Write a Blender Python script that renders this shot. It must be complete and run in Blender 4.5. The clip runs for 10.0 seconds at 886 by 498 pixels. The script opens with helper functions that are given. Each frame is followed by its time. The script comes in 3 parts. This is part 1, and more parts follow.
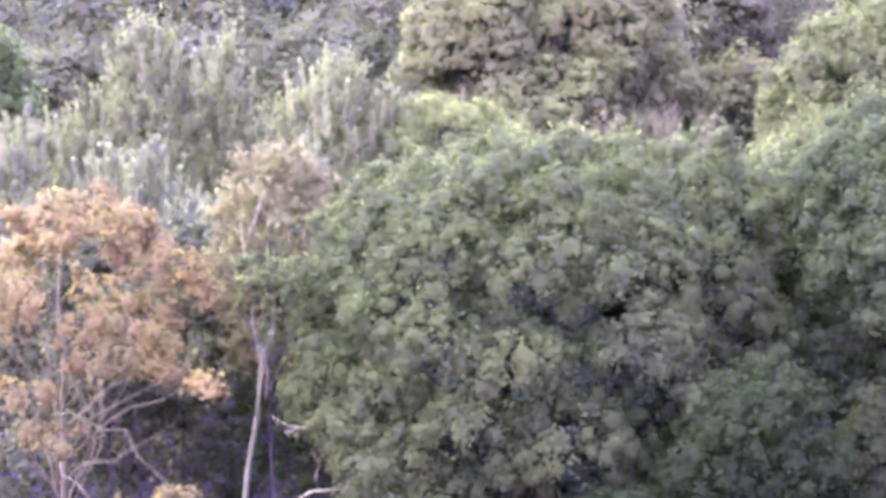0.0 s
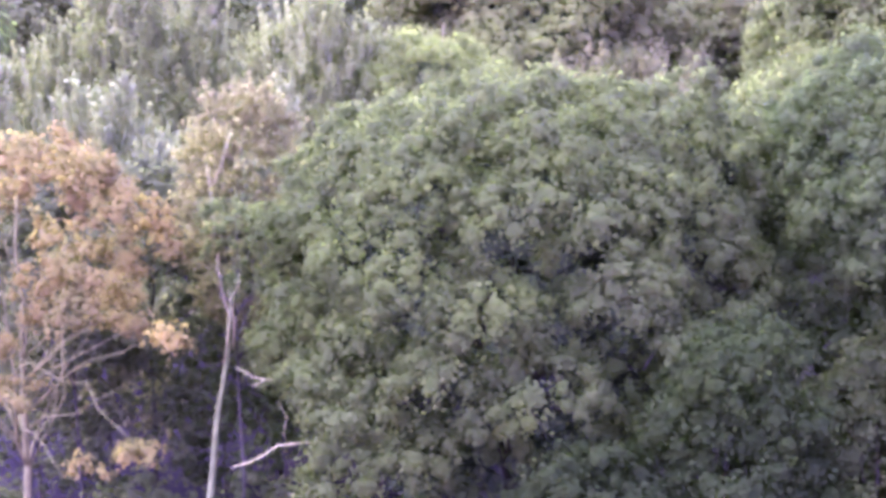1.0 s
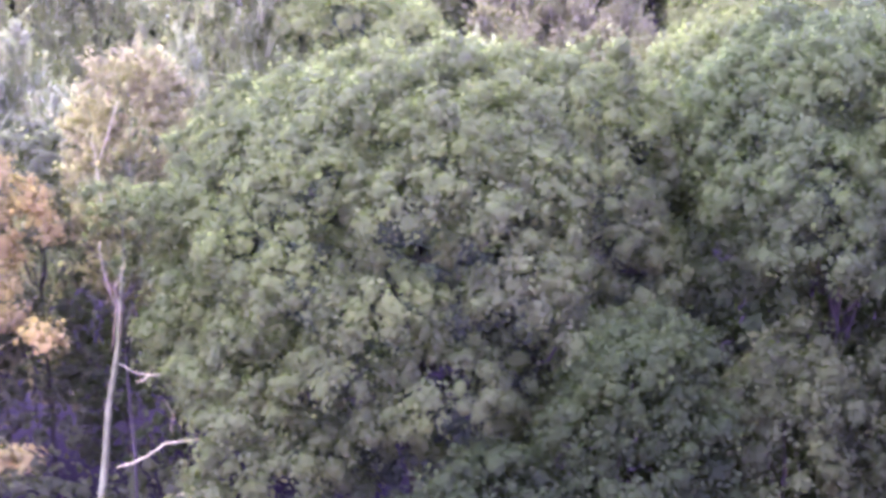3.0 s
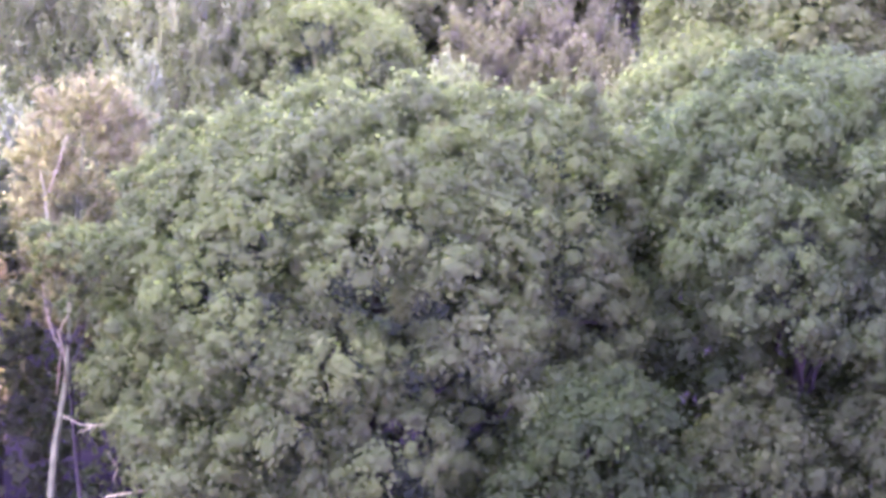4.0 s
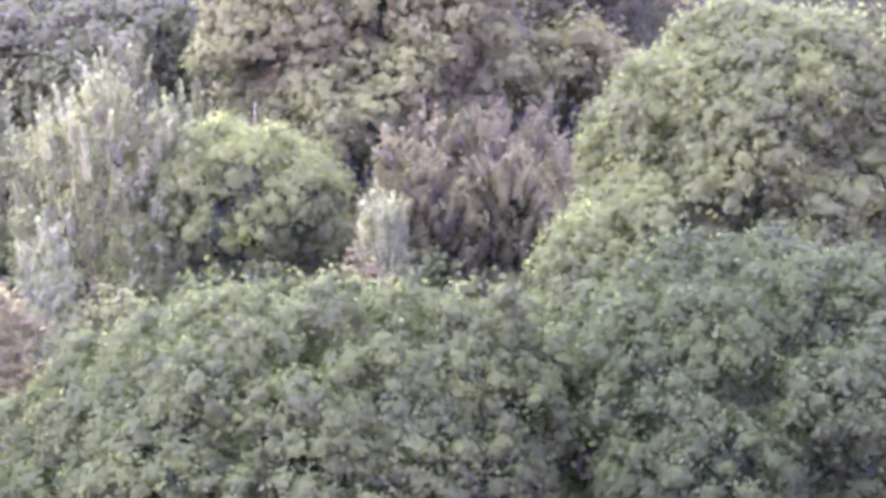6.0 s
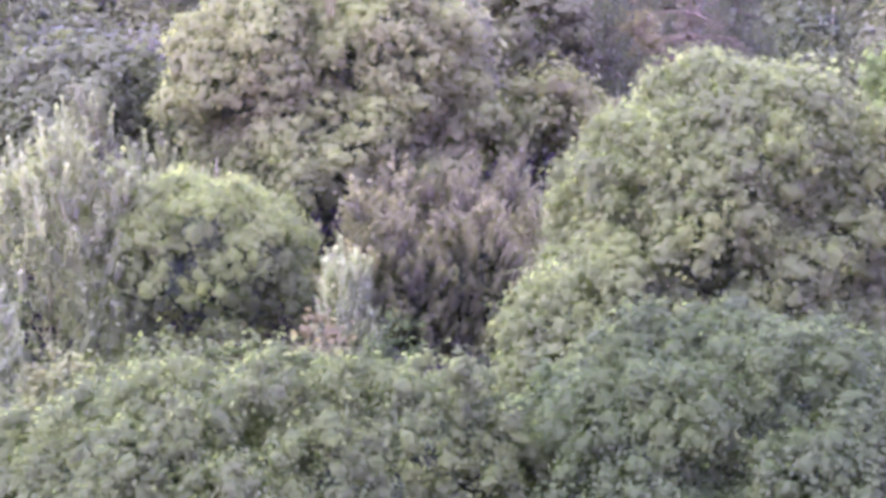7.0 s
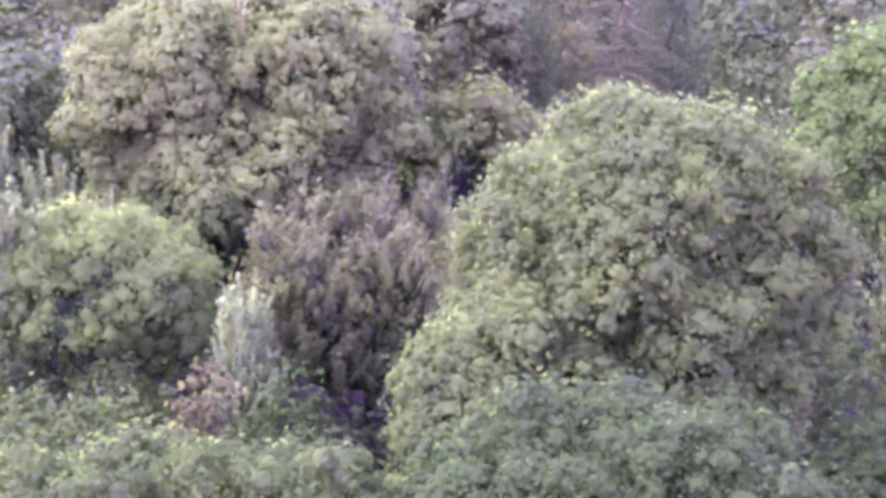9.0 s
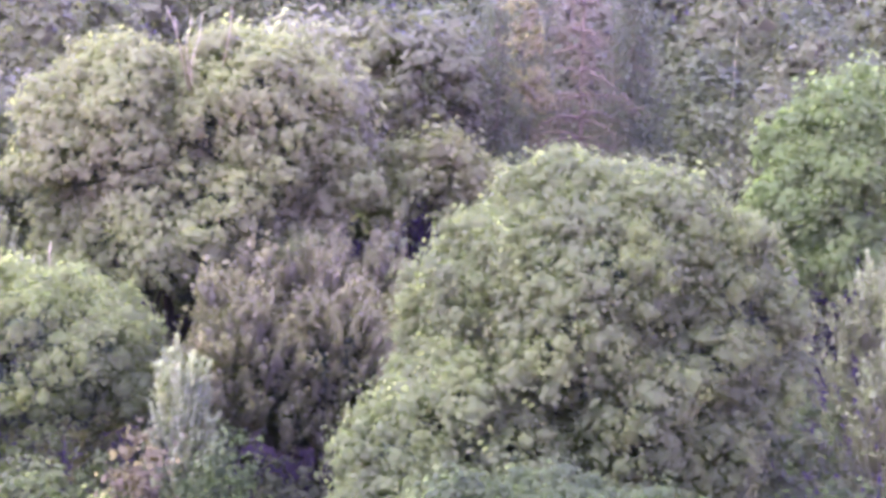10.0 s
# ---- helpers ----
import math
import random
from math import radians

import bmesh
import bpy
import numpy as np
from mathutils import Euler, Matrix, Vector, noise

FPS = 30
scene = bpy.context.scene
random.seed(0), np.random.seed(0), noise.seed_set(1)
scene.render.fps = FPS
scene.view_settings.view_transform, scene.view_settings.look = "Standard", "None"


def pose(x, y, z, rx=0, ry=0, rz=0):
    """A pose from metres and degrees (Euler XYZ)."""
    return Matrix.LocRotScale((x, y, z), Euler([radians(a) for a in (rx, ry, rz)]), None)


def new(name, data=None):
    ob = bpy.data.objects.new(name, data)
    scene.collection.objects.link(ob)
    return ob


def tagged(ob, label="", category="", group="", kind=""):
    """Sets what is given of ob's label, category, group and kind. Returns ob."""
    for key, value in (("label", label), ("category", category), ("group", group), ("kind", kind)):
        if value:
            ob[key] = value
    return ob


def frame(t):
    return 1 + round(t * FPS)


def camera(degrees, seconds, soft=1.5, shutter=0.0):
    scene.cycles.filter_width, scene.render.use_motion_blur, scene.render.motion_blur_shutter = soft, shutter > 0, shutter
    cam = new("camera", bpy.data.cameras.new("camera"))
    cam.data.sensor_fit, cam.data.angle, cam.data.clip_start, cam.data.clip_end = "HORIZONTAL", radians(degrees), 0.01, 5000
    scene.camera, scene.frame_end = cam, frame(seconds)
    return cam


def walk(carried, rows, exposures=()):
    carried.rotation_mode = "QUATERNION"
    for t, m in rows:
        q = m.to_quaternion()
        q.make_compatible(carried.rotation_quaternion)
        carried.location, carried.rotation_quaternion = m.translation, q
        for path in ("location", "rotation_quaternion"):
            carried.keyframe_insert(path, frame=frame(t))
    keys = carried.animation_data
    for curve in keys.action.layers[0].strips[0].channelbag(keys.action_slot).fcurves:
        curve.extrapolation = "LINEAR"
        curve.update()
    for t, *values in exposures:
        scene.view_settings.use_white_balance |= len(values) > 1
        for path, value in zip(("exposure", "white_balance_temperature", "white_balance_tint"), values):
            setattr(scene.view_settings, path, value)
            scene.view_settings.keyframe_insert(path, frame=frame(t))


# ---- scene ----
# camera: a small drone that climbs and drifts ahead over the wood
cam = camera(40.0, 10.0, soft=4.1)
METRES, EYE, TILT, LEAN, TURN = 24.0, 19.0, -5.0, 0.0, 0.0
ROWS = [
    (0.0, 0.0, 0.0, 0.0, -0.0, 0.0, 0.0),
    (0.5, 0.0109, 0.0406, 0.0092, -0.27, -0.43, 1.75),
    (1.0, 0.0246, 0.0639, 0.0207, -0.5, -3.23, -0.03),
    (1.5, 0.0374, 0.0794, 0.0265, -1.58, -5.34, -0.93),
    (2.0, 0.0589, 0.1063, 0.0595, -1.85, -6.89, -0.12),
    (2.5, 0.0774, 0.1294, 0.081, -2.49, -7.05, -1.03),
    (2.7, 0.0838, 0.1406, 0.0969, -2.82, -7.46, 0.18),
    (3.8, 0.1188, 0.2021, 0.1843, -3.89, -7.83, -1.48),
    (4.0, 0.1252, 0.2133, 0.2002, -3.84, -8.31, -1.31),
    (4.5, 0.1387, 0.2435, 0.2617, -3.77, -8.33, -1.43),
    (5.0, 0.1599, 0.272, 0.314, -4.08, -6.96, -1.93),
    (5.5, 0.1809, 0.3089, 0.376, -5.25, -8.71, -0.68),
    (6.0, 0.2036, 0.3519, 0.4219, -5.74, -6.83, 0.91),
    (6.2, 0.2135, 0.3658, 0.4291, -6.09, -5.51, 1.94),
    (7.3, 0.2677, 0.4421, 0.4684, -6.67, -4.85, 0.19),
    (7.5, 0.2776, 0.456, 0.4756, -6.86, -4.49, 0.19),
    (8.0, 0.3035, 0.4838, 0.4863, -7.17, -3.85, 1.8),
    (8.5, 0.3333, 0.5077, 0.5124, -8.22, -5.13, 0.74),
    (9.0, 0.3726, 0.5379, 0.5551, -8.44, -5.87, 0.22),
    (9.5, 0.4017, 0.5595, 0.579, -9.42, -5.61, 0.81),
    (10.0, 0.4366, 0.5895, 0.6111, -9.63, -4.48, -0.09),
]
walk(
    cam,
    [(t, pose(0, 0, EYE, TILT, LEAN, TURN) @ pose(METRES * x, METRES * y, METRES * z, 90 + pitch, roll, yaw)) for t, x, y, z, yaw, pitch, roll in ROWS],
    exposures=[(0.0, 4.52, 4530, 44), (1.0, 4.47, 4530, 44), (2.5, 4.66, 4530, 44), (5.5, 4.52, 4530, 44), (7.5, 4.36, 4530, 44), (10.0, 4.36, 4530, 44)],
)

# world: a hazy sky and a wide, soft sun
SUN_ELEVATION, SUN_TURN = 60.0, -98.0
world = bpy.data.worlds.new("sky")
scene.world = world
world.use_nodes = True
sky = world.node_tree.nodes.new("ShaderNodeTexSky")
sky.sky_type, sky.sun_disc = "NISHITA", False
sky.sun_elevation, sky.sun_rotation = radians(SUN_ELEVATION), radians(180 - SUN_TURN)
sky.air_density, sky.dust_density, sky.ozone_density = 1.0, 0.6, 3
haze = world.node_tree.nodes.new("ShaderNodeMix")
haze.data_type, haze.blend_type = "RGBA", "MULTIPLY"
haze.inputs[0].default_value, haze.inputs[7].default_value = 1.0, (2.5, 0.96, 2.2, 1)
world.node_tree.links.new(sky.outputs[0], haze.inputs[6])
world.node_tree.links.new(haze.outputs[2], world.node_tree.nodes["Background"].inputs[0])
world.node_tree.nodes["Background"].inputs[1].default_value = 0.15
sun_data = bpy.data.lights.new("sun", "SUN")
sun_data.energy, sun_data.angle, sun_data.color = 2, radians(88), (1, 0.88, 0.65)
sun = new("sun", sun_data)
sun.matrix_world = pose(0, 0, 60, 90 - SUN_ELEVATION, 0, SUN_TURN)

# ---- materials ----
def node_material(name):
    m = bpy.data.materials.new(name)
    m.use_nodes = True
    return m, m.node_tree.nodes, m.node_tree.links, m.node_tree.nodes["Principled BSDF"]


def noise_node(nodes, links, scale, detail=3.0, rough=0.6):
    n = nodes.new("ShaderNodeTexNoise")
    n.inputs["Scale"].default_value, n.inputs["Detail"].default_value, n.inputs["Roughness"].default_value = scale, detail, rough
    geo = nodes.new("ShaderNodeNewGeometry")
    links.new(geo.outputs["Position"], n.inputs["Vector"])
    return n


def ramp_node(nodes, stops):
    r = nodes.new("ShaderNodeValToRGB")
    while len(r.color_ramp.elements) < len(stops):
        r.color_ramp.elements.new(0.5)
    for e, (p, c) in zip(r.color_ramp.elements, stops):
        e.position, e.color = p, (*c, 1)
    return r


def leaf_material(name, dark, middle, light, thin=0.3, gloss=0.65, patch=0.45):
    """Leaves: the hue drifts from bough to bough and from leaf to leaf, and some light comes through."""
    m, nodes, links, bsdf = node_material(name)
    big = noise_node(nodes, links, patch, 2.0)
    geo = nodes.new("ShaderNodeNewGeometry")
    blend = nodes.new("ShaderNodeMath")
    blend.operation = "MULTIPLY_ADD"
    links.new(geo.outputs["Random Per Island"], blend.inputs[0])
    blend.inputs[1].default_value = 0.12
    shift = nodes.new("ShaderNodeMath")
    shift.operation = "MULTIPLY_ADD"
    links.new(big.outputs["Fac"], shift.inputs[0])
    shift.inputs[1].default_value, shift.inputs[2].default_value = 1.5, -0.34
    links.new(shift.outputs[0], blend.inputs[2])
    ramp = ramp_node(nodes, ((0.12, dark), (0.5, middle), (0.92, light)))
    links.new(blend.outputs[0], ramp.inputs[0])
    links.new(ramp.outputs[0], bsdf.inputs["Base Color"])
    bsdf.inputs["Roughness"].default_value = gloss
    bsdf.inputs["Specular IOR Level"].default_value = 0.015
    through_light = nodes.new("ShaderNodeBsdfTranslucent")
    glow = nodes.new("ShaderNodeMix")
    glow.data_type, glow.blend_type = "RGBA", "MULTIPLY"
    glow.inputs[0].default_value = 1.0
    links.new(ramp.outputs[0], glow.inputs[6])
    glow.inputs[7].default_value = (1.1, 1.12, 0.75, 1)
    links.new(glow.outputs[2], through_light.inputs["Color"])
    mix = nodes.new("ShaderNodeMixShader")
    mix.inputs[0].default_value = thin
    links.new(bsdf.outputs[0], mix.inputs[1])
    links.new(through_light.outputs[0], mix.inputs[2])
    links.new(mix.outputs[0], nodes["Material Output"].inputs[0])
    return m


def rough_material(name, low, high, scale, bump, rough=0.9):
    m, nodes, links, bsdf = node_material(name)
    n = noise_node(nodes, links, scale, 6.0, 0.65)
    fine = noise_node(nodes, links, scale * 7, 4.0)
    ramp = ramp_node(nodes, ((0.3, low), (0.7, high)))
    links.new(n.outputs["Fac"], ramp.inputs[0])
    links.new(ramp.outputs[0], bsdf.inputs["Base Color"])
    bsdf.inputs["Roughness"].default_value = rough
    bsdf.inputs["Specular IOR Level"].default_value = 0.02
    b = nodes.new("ShaderNodeBump")
    b.inputs["Strength"].default_value, b.inputs["Distance"].default_value = bump, 0.05
    links.new(fine.outputs["Fac"], b.inputs["Height"])
    links.new(b.outputs[0], bsdf.inputs["Normal"])
    return m


def leafy(name, green, red_share, blue_share, thin=0.72, gloss=0.65, patch=0.45):
    """A leaf material from its middle green and the shares of red and blue in it; older leaves are darker, young ones yellower."""
    tone = lambda g, r, b: (g * red_share * r, g, g * blue_share * b)
    return leaf_material(name, tone(green * 0.88, 1.05, 1.15), tone(green, 1, 0.95), tone(green * 1.1, 1.02, 0.75), thin, gloss, patch)


OAK_LEAF = leafy("oak_leaf", 0.0996, 0.736, 0.204)
DARK_LEAF = leafy("alder_leaf", 0.0785, 0.695, 0.213)
# both hazel greens are darkened: shade low in the wood, put into the leaf colour
SHADED_FRESH_LEAF = leafy("shaded_hazel_leaf", 0.0441, 0.672, 0.213)
SHADED_UNDER_LEAF = leafy("shaded_under_hazel_leaf", 0.0507, 0.749, 0.234)
WHITE_LEAF = leafy("white_poplar_leaf", 0.1784, 0.785, 0.235, thin=0.4)
LIME_LEAF = leafy("lime_leaf", 0.123, 0.756, 0.205)
MAPLE_LEAF = leafy("maple_leaf", 0.1611, 0.761, 0.19)
BRIGHT_LEAF = leafy("bright_leaf", 0.1305, 0.685, 0.174)
YELLOW_LEAF = leaf_material("autumn_leaf", (0.107, 0.1138, 0.0212), (0.1427, 0.1336, 0.0247), (0.1678, 0.1492, 0.0255), 0.58, patch=0.6)
RUST_LEAF = leafy("birch_leaf", 0.1597, 0.913, 0.254)
HAW_LEAF = leafy("hawthorn_leaf", 0.094, 0.988, 0.278)
BROWN_LEAF = leaf_material("turning_leaf", (0.0906, 0.104, 0.0224), (0.1112, 0.1386, 0.0264), (0.1332, 0.1734, 0.0264), 0.6, patch=0.13)
OLIVE_LEAF = leafy("olive_leaf", 0.1514, 0.831, 0.278)
PURPLE_LEAF = leafy("plum_leaf", 0.1472, 0.886, 0.265, thin=0.7)
SILVER_LEAF = leafy("silver_poplar_leaf", 0.1446, 0.771, 0.236, thin=0.4)
PALE_LEAF = leafy("pale_poplar_leaf", 0.1451, 0.779, 0.22, thin=0.55)
GREY_LEAF = leafy("grey_willow_leaf", 0.0986, 0.8, 0.233, thin=0.5)
FAR_LEAF = leafy("far_leaf", 0.0714, 0.812, 0.233, thin=0.45, patch=0.12)
FAR_BLUE_LEAF = leafy("far_blue_leaf", 0.0683, 0.776, 0.225, thin=0.45, patch=0.12)
FAR_RED_LEAF = leafy("far_red_leaf", 0.0713, 0.868, 0.318, thin=0.45, patch=0.12)
LARCH_LEAF = leafy("dry_larch_needle", 0.0511, 0.936, 0.289, thin=0.45)
SPRUCE_LEAF = leafy("spruce_needle", 0.0617, 0.754, 0.276, thin=0.45)
BUSH_LEAF = leafy("bramble_leaf", 0.0778, 0.799, 0.291)
BARK = rough_material("bark", (0.0194, 0.0204, 0.0084), (0.0388, 0.0408, 0.0168), 3.0, 0.6)
PALE_BARK = rough_material("pale_bark", (0.053, 0.058, 0.0128), (0.1135, 0.125, 0.0268), 2.0, 0.4)
BIRCH_BARK = rough_material("birch_bark", (0.0453, 0.0553, 0.0133), (0.097, 0.1198, 0.0285), 2.6, 0.4)
DEAD_WOOD = rough_material("dead_wood", (0.1397, 0.15, 0.0393), (0.2547, 0.27, 0.0725), 4.0, 0.4)
RED_BARK = rough_material("red_bark", (0.0437, 0.0417, 0.012), (0.0756, 0.0727, 0.021), 3.0, 0.5)
# dark tone of the crown filler: the shade of leaf gaps as colour
GAP_SHADE = rough_material("twig", (0.0184, 0.027, 0.0067), (0.042, 0.0605, 0.0153), 3.0, 0.5)
# litter taken down to near-black, so its colour holds the shade below the crowns
SHADED_LITTER = rough_material("shaded_leaf_litter", (0.0074, 0.0069, 0.0048), (0.0161, 0.0146, 0.01), 1.2, 0.8)


# ---- shapes ----
def ground_height(y):
    """The wood stands on a slope: level below, a gentle rise, then a steeper bank up to a ridge."""
    a = min(max(y - 50, 0), 60) * 0.05
    b = min(max(y - 112, 0), 200) * 0.29
    return a + b


def mesh_object(name, verts, faces, material, parent=None, label="", smooth=False):
    me = bpy.data.meshes.new(name)
    me.from_pydata(verts, [], faces)
    me.materials.append(material)
    if smooth:
        me.shade_smooth()
    ob = new(name, me)
    ob.parent = parent
    if label:
        tagged(ob, label)
    return ob


def quad_mesh(name, verts, material):
    """A mesh of loose leaves, four corners each."""
    n = len(verts)
    me = bpy.data.meshes.new(name)
    me.vertices.add(n)
    me.vertices.foreach_set("co", verts.astype(np.float32).ravel())
    me.loops.add(n)
    me.loops.foreach_set("vertex_index", np.arange(n, dtype=np.int32))
    me.polygons.add(n // 4)
    me.polygons.foreach_set("loop_start", np.arange(0, n, 4, dtype=np.int32))
    me.update(calc_edges=True)
    me.materials.append(material)
    return me


def unit(v):
    return v / np.maximum(np.linalg.norm(v, axis=-1, keepdims=True), 1e-9)


def spray(rng, leaves, leaf, habit="tuft"):
    """One clump of leaves about one metre in radius; leaf is the leaf's length against that."""
    d = unit(rng.normal(size=(leaves, 3)))
    r = rng.uniform(0.45, 1.3, (leaves, 1)) ** 0.6 * (1 + 0.3 * wobble(d, 4.5, rng.uniform(0, 9))[:, None])
    if habit == "tuft":
        d = unit(d + (0, 0, 0.35))
        c = d * r * (1.0, 1.0, 0.85)
        normal = unit(d * 0.8 + (0, 0, 0.4) + rng.normal(size=(leaves, 3)) * 0.2)
    elif habit == "upright":
        c = d * np.minimum(r, 1.1) * (0.42, 0.42, 1.5)
        normal = unit(d * (1, 1, 0.2) + (0, 0, 0.15) + rng.normal(size=(leaves, 3)) * 0.22)
    elif habit == "hanging":
        c = d * r * (0.5, 0.5, 1.6)
        normal = unit(d * (1, 1, 0.2) + (0, 0, 0.3) + rng.normal(size=(leaves, 3)) * 0.22)
    else:  # flat fans of needles
        c = d * r * (1.2, 1.2, 0.3)
        normal = unit((0, 0, 0.9) + rng.normal(size=(leaves, 3)) * 0.45)
    side = rng.normal(size=(leaves, 3))
    if habit in ("upright", "hanging"):
        side = side * 0.3 + (0, 0, 1)
    a = unit(np.cross(normal, np.cross(side, normal)))
    b = np.cross(normal, a)
    size = leaf * rng.uniform(0.65, 1.3, (leaves, 1))
    tip, wide = a * size * 0.5, b * size * 0.38
    return np.stack((c - tip, c + wide - tip * 0.15, c + tip, c - wide - tip * 0.15), 1).reshape(-1, 3)


def heart(rng, cuts, size, stretch):
    """The dense middle of a clump: a lumpy ball of overlapping leaf-sized plates, four corners each."""
    g = np.linspace(-1, 1, cuts + 1)
    plates = []
    for axis in range(3):
        for way in (-1, 1):
            for a in range(cuts):
                for b in range(cuts):
                    q = np.array([(g[a], g[b], way), (g[a + 1], g[b], way), (g[a + 1], g[b + 1], way), (g[a], g[b + 1], way)], float)
                    plates.append(np.roll(q if way > 0 else q[::-1], axis, 1))
    q = unit(np.stack(plates))
    k = rng.uniform(0, 9)
    lump = 1 + 0.24 * wobble(q.reshape(-1, 3), 4.5, k).reshape(len(q), 4, 1)
    q = q * lump * (1 + rng.uniform(-0.09, 0.09, (len(q), 1, 1)))
    tilt = rng.normal(size=(len(q), 4, 3)) * 0.05
    return ((q + tilt) * size * np.array(stretch)).reshape(-1, 3)


def gap_shade_ball(rng):
    """Added filler for inside a crown: thin slivers round a dense middle, dark to stand for shade in the leaf gaps."""
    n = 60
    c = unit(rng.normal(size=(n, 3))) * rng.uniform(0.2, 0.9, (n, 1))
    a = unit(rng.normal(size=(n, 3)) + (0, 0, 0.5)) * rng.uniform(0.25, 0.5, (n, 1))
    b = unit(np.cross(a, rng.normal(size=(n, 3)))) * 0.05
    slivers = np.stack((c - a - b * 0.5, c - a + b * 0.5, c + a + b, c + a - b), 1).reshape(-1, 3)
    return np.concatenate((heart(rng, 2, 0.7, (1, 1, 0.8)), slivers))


STRETCH = {"tuft": (1, 1, 0.8), "upright": (0.5, 0.5, 1.35), "hanging": (0.5, 0.5, 1.5), "fan": (1.2, 1.2, 0.3)}


def wobble(p, f, k):
    """A smooth, cheap noise of about -1 to 1."""
    return (np.sin(p[:, 0] * f + k) * np.sin(p[:, 1] * f * 1.13 + 2.1 * k) + np.sin(p[:, 2] * f * 0.9 + 0.7 * k + p[:, 0] * f * 0.4) * 0.8
            + np.sin((p[:, 0] - p[:, 2] + p[:, 1]) * f * 0.61 + 3 * k)) / 2.2


def even_ways(rng, n):
    """n ways all round, evenly spread, turned by chance and a little uneven."""
    k = np.arange(n) + 0.5
    z, a = 1 - 2 * k / n, k * 2.399963
    q = np.sqrt(np.maximum(1 - z * z, 0))
    turn = np.linalg.qr(rng.normal(size=(3, 3)))[0]
    return unit(np.stack((q * np.cos(a), q * np.sin(a), z), 1) @ turn + rng.normal(size=(n, 3)) * 0.9 / math.sqrt(n))


def shell(rng, lobes, spacing, gap, low=-0.55, ragged=0.10):
    """Points and outward ways all over a crown made of round lobes."""
    pts, ways = [], []
    for i, (c, r) in enumerate(lobes):
        c, r = np.array(c), np.array(r)
        area = 4 * math.pi * (((r[0] * r[1]) ** 1.6 + (r[0] * r[2]) ** 1.6 + (r[1] * r[2]) ** 1.6) / 3) ** (1 / 1.6)
        d = even_ways(rng, max(int(area / spacing ** 2), 6))
        p = c + d * r * (1 + ragged * rng.uniform(-1, 0.7, (len(d), 1)))
        keep = d[:, 2] > low
        for j, (c2, r2) in enumerate(lobes):
            if j != i:
                keep &= (((p - np.array(c2)) / (np.array(r2) * 0.9)) ** 2).sum(1) > 1
        pts.append(p[keep])
        ways.append(unit(d / r)[keep])
    p, w = np.concatenate(pts), np.concatenate(ways)
    p = p + w * (spacing * 0.3 * wobble(p, 2.7 / spacing, rng.uniform(0, 9)))[:, None]
    keep = wobble(p, 1.9, rng.uniform(0, 9)) > gap
    return p[keep], w[keep]


def place(rng, p, w, scale, lift=0.75):
    """A turn and size for each clump: it grows outward and up."""
    up = unit(w * 0.75 + (0, 0, lift) + rng.normal(size=p.shape) * 0.2)
    side = unit(np.cross(up, rng.normal(size=p.shape)))
    turn = np.stack((side, np.cross(up, side), up), 2)
    return turn * (scale * rng.uniform(0.65, 1.4, (len(p), 1, 1)) * rng.uniform(0.7, 1.35, (len(p), 1, 3)))


def lobed(rng, c, r, count, size, low=-0.35, body=0.8):
    """A crown of one big body with boughs that swell out of it."""
    c, r = np.array(c, float), np.array(r, float)
    out = [(c, r * body)]
    for k in range(count):
        z = low + (1 - low) * (k + 0.5) / count
        a = 2.399963 * k + rng.uniform(0, 0.9)
        q = math.sqrt(max(1 - z * z, 0))
        s = size * rng.uniform(0.72, 1.3)
        d = np.array((q * math.cos(a), q * math.sin(a), z))
        out.append((c + d * (r - s * 0.75), np.array((s, s, s * rng.uniform(0.7, 0.95)))))
    return out


def tube(points, radii, sides=7):
    """A tapered, round limb along points."""
    verts, faces = [], []
    pts = [Vector(p) for p in points]
    for i, (p, r) in enumerate(zip(pts, radii)):
        way = (pts[min(i + 1, len(pts) - 1)] - pts[max(i - 1, 0)]).normalized()
        turn = way.to_track_quat("Z", "Y")
        for k in range(sides):
            a = 2 * math.pi * k / sides
            verts.append(p + turn @ Vector((math.cos(a) * r, math.sin(a) * r, 0)))
        if i:
            for k in range(sides):
                o, e = (i - 1) * sides, (k + 1) % sides
                faces.append((o + k, o + e, o + sides + e, o + sides + k))
    faces.append(tuple(range(sides))[::-1])
    faces.append(tuple(range(len(verts) - sides, len(verts))))
    return verts, faces


def bent(rng, a, b, steps=6, sway=0.06, rise=0.0):
    """Points from a to b along a crooked way that bows up by rise."""
    a, b = np.array(a, float), np.array(b, float)
    span = np.linalg.norm(b - a)
    out = []
    for k in range(steps + 1):
        t = k / steps
        p = a + (b - a) * t + (0, 0, rise * span * math.sin(math.pi * t))
        if 0 < k < steps:
            p = p + rng.normal(size=3) * span * sway
        out.append(p)
    return out


